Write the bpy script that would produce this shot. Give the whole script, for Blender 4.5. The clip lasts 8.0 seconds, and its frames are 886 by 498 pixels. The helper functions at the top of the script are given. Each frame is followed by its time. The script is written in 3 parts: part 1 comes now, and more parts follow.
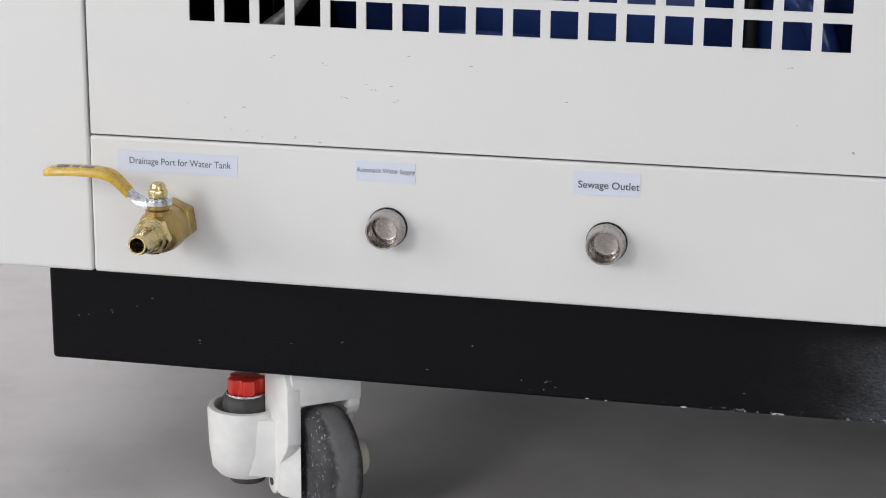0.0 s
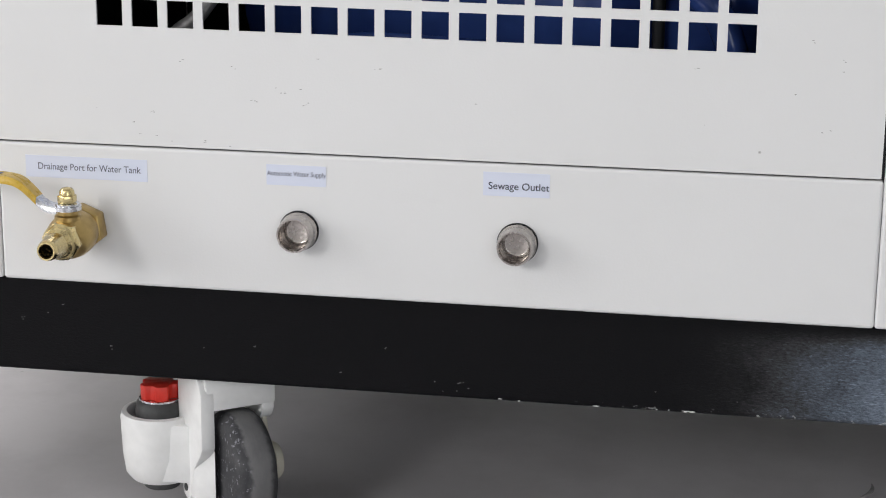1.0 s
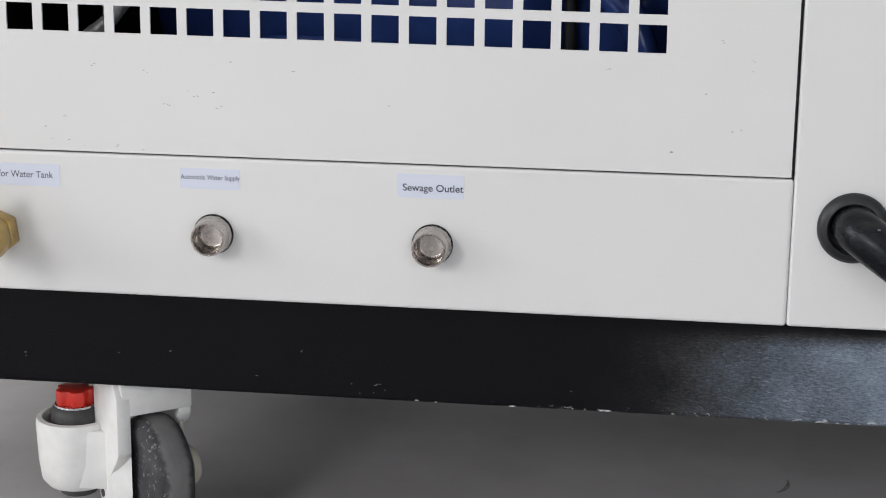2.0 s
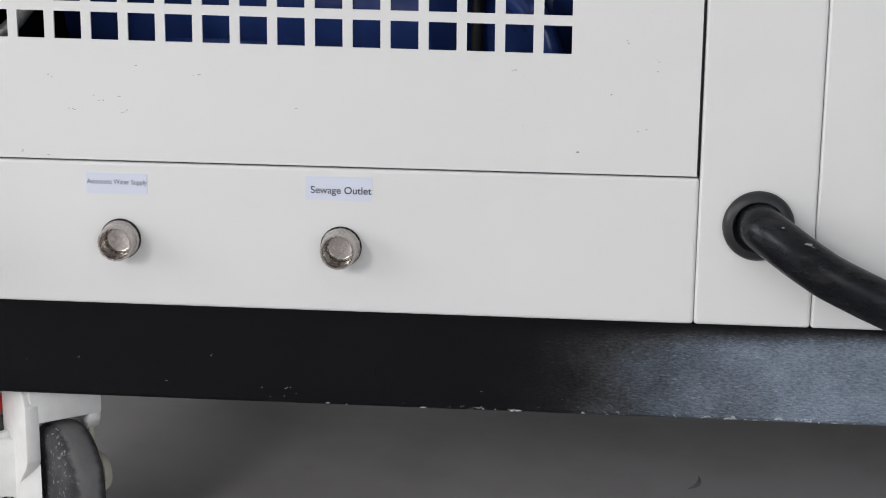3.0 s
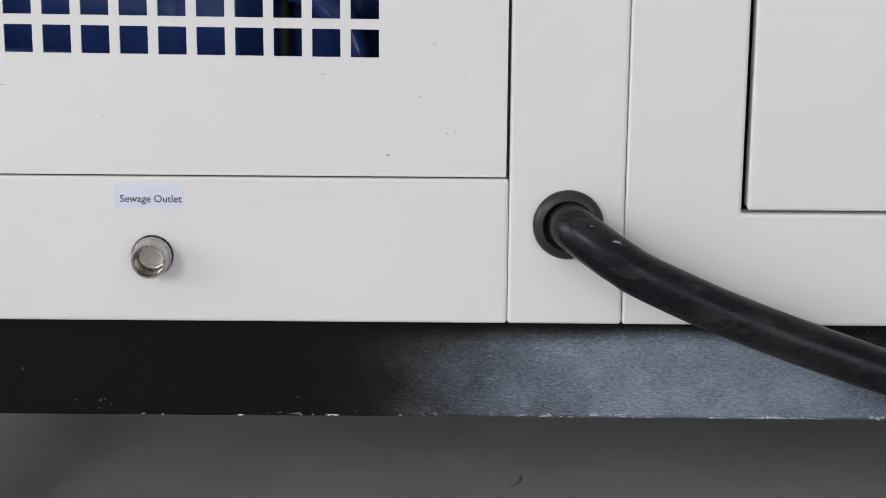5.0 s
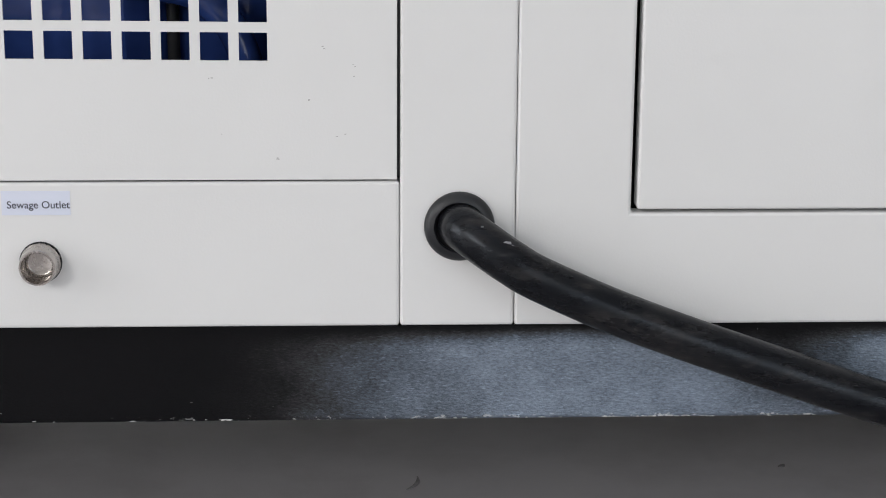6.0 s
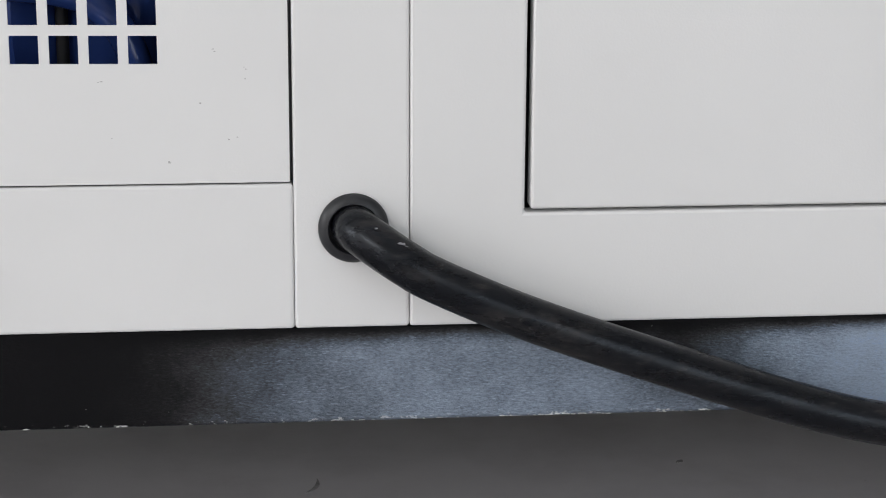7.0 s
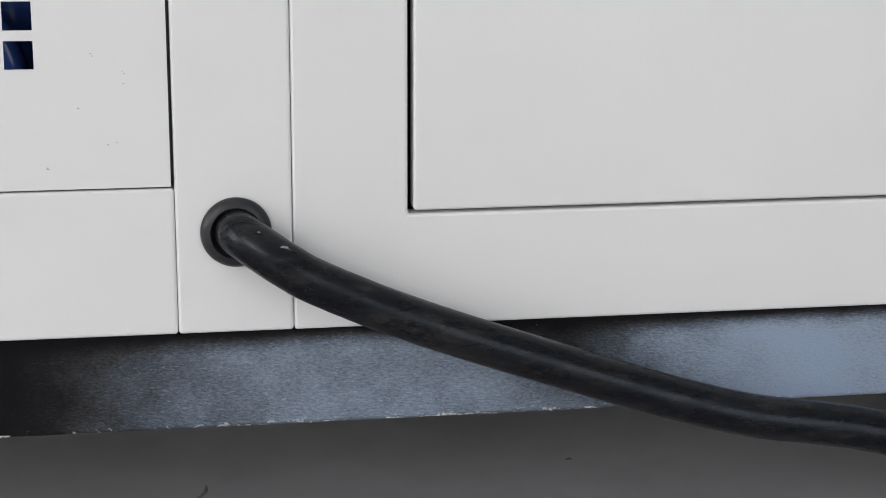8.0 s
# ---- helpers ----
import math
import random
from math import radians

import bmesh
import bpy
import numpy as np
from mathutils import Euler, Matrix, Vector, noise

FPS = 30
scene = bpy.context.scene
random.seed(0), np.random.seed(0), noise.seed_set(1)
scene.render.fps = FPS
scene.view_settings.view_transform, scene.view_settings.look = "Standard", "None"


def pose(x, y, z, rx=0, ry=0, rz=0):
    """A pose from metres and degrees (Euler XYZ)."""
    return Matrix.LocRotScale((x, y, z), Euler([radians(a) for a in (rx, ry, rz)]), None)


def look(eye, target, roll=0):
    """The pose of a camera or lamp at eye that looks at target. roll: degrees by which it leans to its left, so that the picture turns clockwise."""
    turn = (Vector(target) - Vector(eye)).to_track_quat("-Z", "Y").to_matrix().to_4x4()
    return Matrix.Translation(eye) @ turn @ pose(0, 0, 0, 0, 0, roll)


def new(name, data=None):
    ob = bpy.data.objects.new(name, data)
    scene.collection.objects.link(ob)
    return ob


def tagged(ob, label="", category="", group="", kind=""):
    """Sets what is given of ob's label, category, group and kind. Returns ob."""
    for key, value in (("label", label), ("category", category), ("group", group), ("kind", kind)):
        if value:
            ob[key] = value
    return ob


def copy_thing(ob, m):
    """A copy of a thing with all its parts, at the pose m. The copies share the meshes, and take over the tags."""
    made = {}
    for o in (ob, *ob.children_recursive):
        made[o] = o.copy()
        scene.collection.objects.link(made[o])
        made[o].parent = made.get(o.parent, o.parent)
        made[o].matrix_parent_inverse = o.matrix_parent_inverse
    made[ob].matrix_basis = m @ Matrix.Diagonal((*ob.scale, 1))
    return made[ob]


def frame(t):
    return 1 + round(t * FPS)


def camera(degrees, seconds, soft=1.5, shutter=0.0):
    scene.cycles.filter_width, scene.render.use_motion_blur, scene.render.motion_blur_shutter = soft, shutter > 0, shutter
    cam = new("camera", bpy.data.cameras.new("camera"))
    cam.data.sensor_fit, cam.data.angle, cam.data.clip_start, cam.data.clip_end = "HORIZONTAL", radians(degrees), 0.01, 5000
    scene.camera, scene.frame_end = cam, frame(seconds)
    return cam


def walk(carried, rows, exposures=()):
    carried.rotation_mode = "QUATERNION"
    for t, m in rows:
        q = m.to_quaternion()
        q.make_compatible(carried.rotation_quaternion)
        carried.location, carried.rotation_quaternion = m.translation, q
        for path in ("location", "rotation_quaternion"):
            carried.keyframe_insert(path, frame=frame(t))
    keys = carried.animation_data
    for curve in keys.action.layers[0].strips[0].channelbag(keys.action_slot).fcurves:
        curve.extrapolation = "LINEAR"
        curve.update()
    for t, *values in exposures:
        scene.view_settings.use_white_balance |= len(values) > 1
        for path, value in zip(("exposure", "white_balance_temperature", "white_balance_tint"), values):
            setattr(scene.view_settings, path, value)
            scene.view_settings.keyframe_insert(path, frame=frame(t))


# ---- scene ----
# A slow pan with a little sideways drift, one metre in front of a wheeled machine.
cam = camera(26.933, 8.0, soft=1.0)
EYE_START, EYE_END = Vector((0.3545, -0.9571, 0.4353)), Vector((0.4126, -0.9564, 0.4361))
PATH = [
    (0.0, 12.430, -14.808, 0.550),
    (0.5, 11.281, -14.761, 0.535),
    (1.0, 10.018, -14.702, 0.530),
    (1.5, 8.909, -14.655, 0.534),
    (3.0, 5.235, -14.535, 0.540),
    (3.5, 4.062, -14.486, 0.500),
    (4.0, 2.756, -14.445, 0.490),
    (4.5, 1.530, -14.410, 0.430),
    (6.0, -2.899, -14.288, 0.420),
    (6.5, -4.299, -14.260, 0.374),
    (7.0, -5.834, -14.241, 0.340),
    (7.5, -7.313, -14.217, 0.290),
    (8.0, -9.114, -14.186, 0.220),
]
walk(cam, [(t, pose(*EYE_START.lerp(EYE_END, t / 8), 90 + pitch, 0, yaw) @ pose(0, 0, 0, 0, 0, roll)) for t, yaw, pitch, roll in PATH])
scene.view_settings.exposure = -0.43

# ---- light: overcast sky, and area lamps added at unseen openings of the hall ----
sky = bpy.data.worlds.new("sky")
scene.world = sky
sky.use_nodes = True
bg = sky.node_tree.nodes["Background"]
tex = sky.node_tree.nodes.new("ShaderNodeTexSky")
tex.sky_type, tex.sun_disc, tex.sun_elevation, tex.sun_rotation = "NISHITA", False, radians(50), radians(200)
sky.node_tree.links.new(tex.outputs[0], bg.inputs[0])
bg.inputs[1].default_value = 0.1


def unseen_light(name, at, towards, sx, sy, watts, colour):
    d = bpy.data.lights.new(name, "AREA")
    d.shape, d.size, d.size_y, d.energy, d.color = "RECTANGLE", sx, sy, watts, colour
    ob = new(name, d)
    ob.matrix_world = look(at, towards)
    return ob


HALL_X0, HALL_X1, HALL_Y0, HALL_Y1, HALL_H = -4.5, 5.5, -4.5, 4.5, 4.2
# added unseen openings: window and wide doorway behind camera, window in the side wall
OPENINGS_SOUTH = [(-2.95, -1.65, 1.3, 2.7), (1.6, 4.2, 0.05, 2.4)]
OPENING_WEST = (-3.6, -0.6, 0.5, 2.9)
DAY = (1.0, 0.988, 0.985)
# key at upper left, set by which way the shadows fall
unseen_light("unseen_light", (-2.3, HALL_Y0 + 0.1, 2.0), (-2.3, 0, 1.8), 1.25, 1.35, 104, DAY)
# added low fill from the right, to brighten the floor under the machine
unseen_light("low_fill_right", (2.9, HALL_Y0 + 0.1, 1.25), (2.9, 0, 1.1), 2.6, 2.3, 54, (0.92, 0.96, 1.0))
unseen_light("unseen_light", (HALL_X0 + 0.1, -2.1, 1.7), (0, -2.1, 1.5), 3.0, 2.4, 140, DAY)
# added overhead fills with no known source, to brighten the floor
unseen_light("overhead_fill", (0.6, -2.0, HALL_H - 0.05), (0.6, -1.99, 0), 3.2, 2.2, 14, DAY)
unseen_light("overhead_fill", (-1.6, 1.9, HALL_H - 0.05), (-1.6, 1.91, 0), 2.4, 2.0, 110, DAY)


# ---- materials ----
class Mat:
    """A node material with short helpers."""

    def __init__(self, name, colour, rough=0.5, metal=0.0):
        self.m = bpy.data.materials.new(name)
        self.m.use_nodes = True
        self.t = self.m.node_tree
        self.b = self.t.nodes["Principled BSDF"]
        self.b.inputs["Base Color"].default_value = (*colour, 1)
        self.b.inputs["Roughness"].default_value = rough
        self.b.inputs["Metallic"].default_value = metal
        self.co = self.t.nodes.new("ShaderNodeTexCoord").outputs["Object"]

    def node(self, kind, **inputs):
        n = self.t.nodes.new(kind)
        for k, v in inputs.items():
            self.put(n.inputs[k.replace("_", " ")], v)
        return n

    def put(self, socket, v):
        if isinstance(v, bpy.types.NodeSocket):
            self.t.links.new(v, socket)
        else:
            socket.default_value = v

    def noise(self, scale, detail=4.0, rough=0.55, stretch=(1, 1, 1)):
        mp = self.node("ShaderNodeMapping", Vector=self.co, Scale=stretch)
        return self.node("ShaderNodeTexNoise", Vector=mp.outputs[0], Scale=scale, Detail=detail, Roughness=rough).outputs["Fac"]

    def ramp(self, fac, *stops):
        n = self.t.nodes.new("ShaderNodeValToRGB")
        self.put(n.inputs[0], fac)
        el = n.color_ramp.elements
        while len(el) < len(stops):
            el.new(0.5)
        for e, (p, c) in zip(el, stops):
            e.position, e.color = p, (c if len(c) == 4 else (*c, 1))
        return n.outputs[0]

    def mix(self, fac, a, b):
        n = self.t.nodes.new("ShaderNodeMix")
        n.data_type = "RGBA"
        self.put(n.inputs[0], fac)
        for s, v in ((n.inputs[6], a), (n.inputs[7], b)):
            self.put(s, v if isinstance(v, bpy.types.NodeSocket) else (*v, 1))
        return n.outputs[2]

    def math(self, op, a, b=0.0, c=0.0):
        n = self.t.nodes.new("ShaderNodeMath")
        n.operation = op
        for s, v in zip(n.inputs, (a, b, c)):
            self.put(s, v)
        return n.outputs[0]

    def span(self, value, lo, hi, to0=0.0, to1=1.0):
        n = self.node("ShaderNodeMapRange", Value=value)
        n.interpolation_type = "SMOOTHSTEP"
        for i, v in enumerate((lo, hi, to0, to1)):
            n.inputs[i + 1].default_value = v
        return n.outputs[0]

    def xyz(self):
        return self.node("ShaderNodeSeparateXYZ", Vector=self.co).outputs

    def set(self, name, v):
        self.put(self.b.inputs[name], v)
        return self

    def bump(self, height, strength, distance=0.001):
        n = self.node("ShaderNodeBump", Height=height, Strength=strength, Distance=distance)
        self.put(self.b.inputs["Normal"], n.outputs[0])
        return self


def plain(name, colour, rough, metal=0.0, vary=0.12, scale=60.0, bump=0.0, bump_scale=400.0):
    m = Mat(name, colour, rough, metal)
    n = m.noise(scale)
    dark = tuple(c * (1 - vary) for c in colour)
    light = tuple(min(1, c * (1 + vary)) for c in colour)
    m.set("Base Color", m.ramp(n, (0.3, dark), (0.7, light)))
    m.set("Roughness", m.span(m.noise(scale * 3), 0.3, 0.7, max(0.02, rough - 0.07), min(1, rough + 0.07)))
    if bump:
        m.bump(m.noise(bump_scale), bump)
    return m.m


def powder_coat():
    m = Mat("cream_powder_coat", (0.78, 0.77, 0.74), 0.42)
    cloud = m.noise(5.0, 3.0)
    base = m.ramp(cloud, (0.3, (0.765, 0.762, 0.755)), (0.7, (0.80, 0.797, 0.79)))
    smear = m.noise(14.0, 5.0, 0.6, (1.0, 1.0, 3.0))
    base = m.mix(m.span(smear, 0.62, 0.85, 0.0, 0.10), base, (0.55, 0.53, 0.5))
    m.set("Base Color", base)
    m.set("Roughness", m.span(m.noise(30.0), 0.3, 0.7, 0.36, 0.48))
    m.bump(m.noise(700.0, 2.0), 0.12, 0.0006)
    return m.m


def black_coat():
    """Black base frame paint: matt, with painted-in reflections, chips on the lower edge."""
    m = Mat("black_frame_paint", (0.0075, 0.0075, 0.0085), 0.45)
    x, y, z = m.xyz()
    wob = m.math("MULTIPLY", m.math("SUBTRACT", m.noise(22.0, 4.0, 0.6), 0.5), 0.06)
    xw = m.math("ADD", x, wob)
    # slanted end of the first stretch draws in the cable's shadow
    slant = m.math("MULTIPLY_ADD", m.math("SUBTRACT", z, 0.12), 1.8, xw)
    # bluish reflections put into the finish as two stretches along the rail
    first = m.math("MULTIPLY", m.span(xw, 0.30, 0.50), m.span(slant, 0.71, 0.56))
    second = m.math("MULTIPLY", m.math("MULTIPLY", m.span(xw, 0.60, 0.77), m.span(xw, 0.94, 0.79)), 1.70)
    painted_sheen = m.math("MAXIMUM", m.math("MULTIPLY", first, 0.94), second)
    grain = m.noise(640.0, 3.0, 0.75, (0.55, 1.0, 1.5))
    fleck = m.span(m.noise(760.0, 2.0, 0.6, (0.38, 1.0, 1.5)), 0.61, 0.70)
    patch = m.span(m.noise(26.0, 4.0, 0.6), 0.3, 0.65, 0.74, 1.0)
    # mask fades out towards the top, which paints the overhang's shade
    painted_sheen = m.math("MULTIPLY", m.math("MULTIPLY", painted_sheen, patch), m.span(m.math("ADD", z, m.math("MULTIPLY", wob, 0.12)), 0.1490, 0.1330))
    painted_sheen = m.math("MULTIPLY", m.math("POWER", painted_sheen, 1.6), m.math("ADD", m.span(grain, 0.3, 0.72, 0.55, 1.20), m.math("MULTIPLY", fleck, 0.75)))
    m.set("IOR", m.math("MULTIPLY_ADD", painted_sheen, 4.8, 1.16))
    m.set("Roughness", m.math("MULTIPLY_ADD", painted_sheen, 0.20, 0.40))
    m.set("Specular Tint", m.mix(m.span(painted_sheen, 0.0, 0.25), (1.0, 0.98, 0.98), (0.69, 0.82, 1.0)))
    chip = m.math("MULTIPLY", m.span(z, 0.0972, 0.0954), m.span(m.noise(330.0, 3.0, 0.6, (0.6, 1, 1)), 0.59, 0.63))
    chip = m.math("MULTIPLY", chip, m.span(x, 0.24, 0.40, 0.0, 1.0))
    speck = m.span(m.noise(260.0, 2.0, 0.5), 0.80, 0.83)
    base = m.mix(m.math("MAXIMUM", chip, m.math("MULTIPLY", speck, 0.5)), (0.0075, 0.0075, 0.0085), (0.55, 0.55, 0.54))
    m.set("Base Color", base)
    m.bump(m.noise(640.0, 3.0, 0.65, (0.6, 1, 1.3)), 0.4, 0.0010)
    return m.m


def concrete():
    m = Mat("sealed_concrete", (0.30, 0.29, 0.285), 0.6)
    big = m.noise(2.2, 5.0, 0.6)
    mid = m.noise(9.0, 6.0, 0.6)
    base = m.mix(big, (0.48, 0.458, 0.468), (0.55, 0.527, 0.537))
    base = m.mix(m.span(mid, 0.40, 0.70, 0.0, 0.60), base, (0.40, 0.380, 0.388))
    spot = m.span(m.noise(75.0, 2.0, 0.5), 0.77, 0.80, 0.0, 0.5)
    base = m.mix(spot, base, (0.10, 0.095, 0.09))
    m.set("Base Color", base)
    m.set("Roughness", m.span(mid, 0.3, 0.7, 0.30, 0.46))
    m.bump(m.noise(160.0, 5.0), 0.15, 0.001)
    return m.m


def rubber_cable():
    m = Mat("black_cable_rubber", (0.012, 0.012, 0.014), 0.3)
    dust = m.noise(60.0, 6.0, 0.7, (0.35, 1.6, 1.6))
    m.set("Specular IOR Level", 0.27)
    m.set("Specular Tint", (0.85, 0.92, 1.0, 1.0))
    base = m.mix(m.span(dust, 0.54, 0.76, 0.0, 0.55), (0.0040, 0.0042, 0.0058), (0.075, 0.068, 0.063))
    grime = m.math("MULTIPLY", m.span(m.noise(26.0, 5.0, 0.65, (0.6, 1.2, 1.2)), 0.46, 0.74), m.span(m.noise(190.0, 5.0, 0.7, (0.5, 1.3, 1.3)), 0.34, 0.72))
    base = m.mix(m.math("MULTIPLY", grime, 0.42), base, (0.085, 0.076, 0.070))
    m.set("Base Color", base)
    m.set("Roughness", m.math("MAXIMUM", m.span(dust, 0.45, 0.75, 0.27, 0.6), m.math("MULTIPLY", grime, 0.65)))
    m.bump(m.noise(240.0, 4.0), 0.15, 0.0006)
    return m.m


def tyre_rubber():
    """Dark rubber with a dusty tread band and pale scrapes on its shoulder."""
    m = Mat("worn_grey_tyre", (0.13, 0.13, 0.13), 0.7)
    x, y, z = m.xyz()
    n = m.noise(90.0, 6.0, 0.65, (1.0, 0.5, 0.5))
    base = m.mix(m.span(n, 0.35, 0.75), (0.030, 0.030, 0.034), (0.085, 0.084, 0.086))
    edge = m.math("ADD", x, m.math("MULTIPLY", m.math("SUBTRACT", m.noise(120.0), 0.5), 0.008))
    tread = m.math("MULTIPLY", m.span(edge, 0.0165, 0.0200), m.span(edge, 0.0335, 0.0295))
    base = m.mix(m.math("MULTIPLY", tread, m.span(n, 0.25, 0.7, 0.7, 1.0)), base, (0.175, 0.172, 0.172))
    scrape = m.math("MULTIPLY", m.span(m.noise(330.0, 5.0, 0.65), 0.57, 0.66), m.math("SUBTRACT", 1.0, tread))
    base = m.mix(m.math("MULTIPLY", m.math("MULTIPLY", scrape, 0.55), m.span(x, 0.022, 0.019)), base, (0.40, 0.40, 0.44))
    m.set("Base Color", base)
    m.bump(n, 0.4, 0.001)
    return m.m


def brass(name, colour, rough):
    m = Mat(name, colour, rough, 1.0)
    n = m.noise(130.0, 5.0)
    m.set("Base Color", m.ramp(n, (0.3, tuple(c * 0.75 for c in colour)), (0.7, colour)))
    m.set("Roughness", m.span(m.noise(300.0), 0.3, 0.7, rough - 0.06, rough + 0.12))
    m.bump(m.noise(500.0), 0.08, 0.0005)
    return m.m


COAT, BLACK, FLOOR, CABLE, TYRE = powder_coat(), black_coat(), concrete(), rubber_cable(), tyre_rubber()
BRASS = brass("rough_cast_brass", (0.56, 0.40, 0.16), 0.34)
BRASS_BRIGHT = brass("turned_brass", (0.80, 0.65, 0.33), 0.2)
STEEL = plain("stainless_steel", (0.50, 0.465, 0.44), 0.24, 1.0, 0.10, 120)
ZINC = plain("zinc_plated_steel", (0.72, 0.73, 0.76), 0.25, 1.0, 0.1, 150)
YELLOW = plain("yellow_lever_coating", (0.62, 0.40, 0.05), 0.3, 0.0, 0.12, 90, 0.1)
GROMMET = plain("black_moulded_rubber", (0.013, 0.014, 0.017), 0.42, 0.0, 0.2, 150, 0.15)
CASTER_WHITE = plain("white_cast_nylon", (0.84, 0.835, 0.82), 0.42, 0.0, 0.05, 80, 0.12, 300)
CASTER_CREAM = plain("cream_hub_cap", (0.55, 0.52, 0.43), 0.5, 0.0, 0.1, 80)
RED = plain("red_dial_plastic", (0.72, 0.035, 0.02), 0.35, 0.0, 0.1, 120)
DARK_GREY = plain("dark_grey_rubber", (0.06, 0.06, 0.06), 0.6, 0.0, 0.2, 150, 0.2)
STICKER = plain("pale_blue_white_label_film", (0.71, 0.745, 0.86), 0.35, 0.0, 0.006, 60)
INK = plain("black_ink", (0.05, 0.055, 0.08), 0.5, 0.0, 0.3, 300)
INK_FADED = plain("faded_black_ink", (0.17, 0.18, 0.23), 0.5, 0.0, 0.4, 400)
CHIP = plain("dark_paint_chip", (0.36, 0.35, 0.34), 0.6, 0.0, 0.4, 300)
SCRAPE = plain("pale_rubber_scrape", (0.30, 0.30, 0.32), 0.5, 0.0, 0.4, 600)
EDGE_CHIP = plain("bare_edge_chip", (0.72, 0.72, 0.72), 0.45, 0.0, 0.3, 400)
CHIP_PALE = plain("pale_bare_metal_chip", (0.24, 0.24, 0.24), 0.5, 0.0, 0.4, 300)
BLUE = plain("glossy_blue_enamel", (0.028, 0.058, 0.215), 0.18, 0.0, 0.18, 25, 0.1, 60)
SILVER_HOSE = plain("grey_braided_hose", (0.35, 0.34, 0.33), 0.45, 0.4, 0.2, 300, 0.2)
# near black puts inner shade into the colour; the riser pipe shares it
INNER = plain("near_black_shade_and_pipe", (0.012, 0.012, 0.014), 0.6, 0.2, 0.2, 20)
PLASTER = plain("white_hall_paint", (0.70, 0.70, 0.68), 0.8, 0.0, 0.05, 3)
SCUFF = plain("dark_floor_scuff", (0.26, 0.25, 0.25), 0.7, 0.0, 0.3, 200)


# ---- mesh helpers ----
def mesh_object(name, bm, material, smooth=40):
    bmesh.ops.recalc_face_normals(bm, faces=bm.faces)
    me = bpy.data.meshes.new(name)
    bm.to_mesh(me)
    bm.free()
    me.materials.append(material)
    if smooth:
        me.shade_smooth()
        me.set_sharp_from_angle(angle=radians(smooth))
    return new(name, me)


def part(name, bm, material, parent, label="", smooth=40):
    ob = mesh_object(name, bm, material, smooth)
    ob.parent = parent
    ob.matrix_parent_inverse = parent.matrix_world.inverted()
    return tagged(ob, label)


def thing(name, at, label, category, group="", kind=""):
    ob = new(name)
    ob.empty_display_size = 0.02
    ob.location = at
    bpy.context.view_layer.update()
    return tagged(ob, label, category, group, kind)


def box(x0, x1, y0, y1, z0, z1, bevel=0.0, segments=2, bm=None):
    bm2 = bmesh.new()
    bmesh.ops.create_cube(bm2, size=1, matrix=Matrix.LocRotScale(((x0 + x1) / 2, (y0 + y1) / 2, (z0 + z1) / 2), None, (x1 - x0, y1 - y0, z1 - z0)))
    if bevel:
        bmesh.ops.bevel(bm2, geom=bm2.edges[:], offset=bevel, segments=segments, profile=0.5, affect="EDGES")
    return join(bm, bm2)


def join(bm, bm2):
    if bm is None:
        return bm2
    me = bpy.data.meshes.new("join")
    bm2.to_mesh(me)
    bm2.free()
    bm.from_mesh(me)
    bpy.data.meshes.remove(me)
    return bm


def lathe(profile, m=None, n=40, bm=None, closed=False):
    """Turns (radius, height) pairs round z, then moves the result by m."""
    bm2 = bmesh.new()
    rings = [[bm2.verts.new((r * math.cos(2 * math.pi * i / n), r * math.sin(2 * math.pi * i / n), h)) for i in range(n)] for r, h in profile]
    pairs = list(zip(rings, rings[1:])) + ([(rings[-1], rings[0])] if closed else [])
    for a, b in pairs:
        for i in range(n):
            bm2.faces.new((a[i], a[(i + 1) % n], b[(i + 1) % n], b[i]))
    if not closed:
        bm2.faces.new(rings[0][::-1])
        bm2.faces.new(rings[-1])
    if m is not None:
        bm2.transform(m)
    return join(bm, bm2)


def prism(points, depth, m=None, bevel=0.0, bm=None):
    """A flat outline in x, y, drawn out along z."""
    bm2 = bmesh.new()
    face = bm2.faces.new([bm2.verts.new((x, y, 0)) for x, y in points])
    up = bmesh.ops.extrude_face_region(bm2, geom=[face])["geom"]
    bmesh.ops.translate(bm2, verts=[v for v in up if isinstance(v, bmesh.types.BMVert)], vec=(0, 0, depth))
    if bevel:
        bmesh.ops.bevel(bm2, geom=bm2.edges[:], offset=bevel, segments=2, profile=0.5, affect="EDGES")
    if m is not None:
        bm2.transform(m)
    return join(bm, bm2)


def smooth_line(points, steps=10):
    """Catmull-Rom through the points."""
    p = [Vector(q) for q in points]
    p = [2 * p[0] - p[1], *p, 2 * p[-1] - p[-2]]
    out = []
    for a, b, c, d in zip(p, p[1:], p[2:], p[3:]):
        for k in range(steps):
            t = k / steps
            out.append(0.5 * (2 * b + (c - a) * t + (2 * a - 5 * b + 4 * c - d) * t * t + (3 * b - a - 3 * c + d) * t ** 3))
    return [*out, p[-2]]


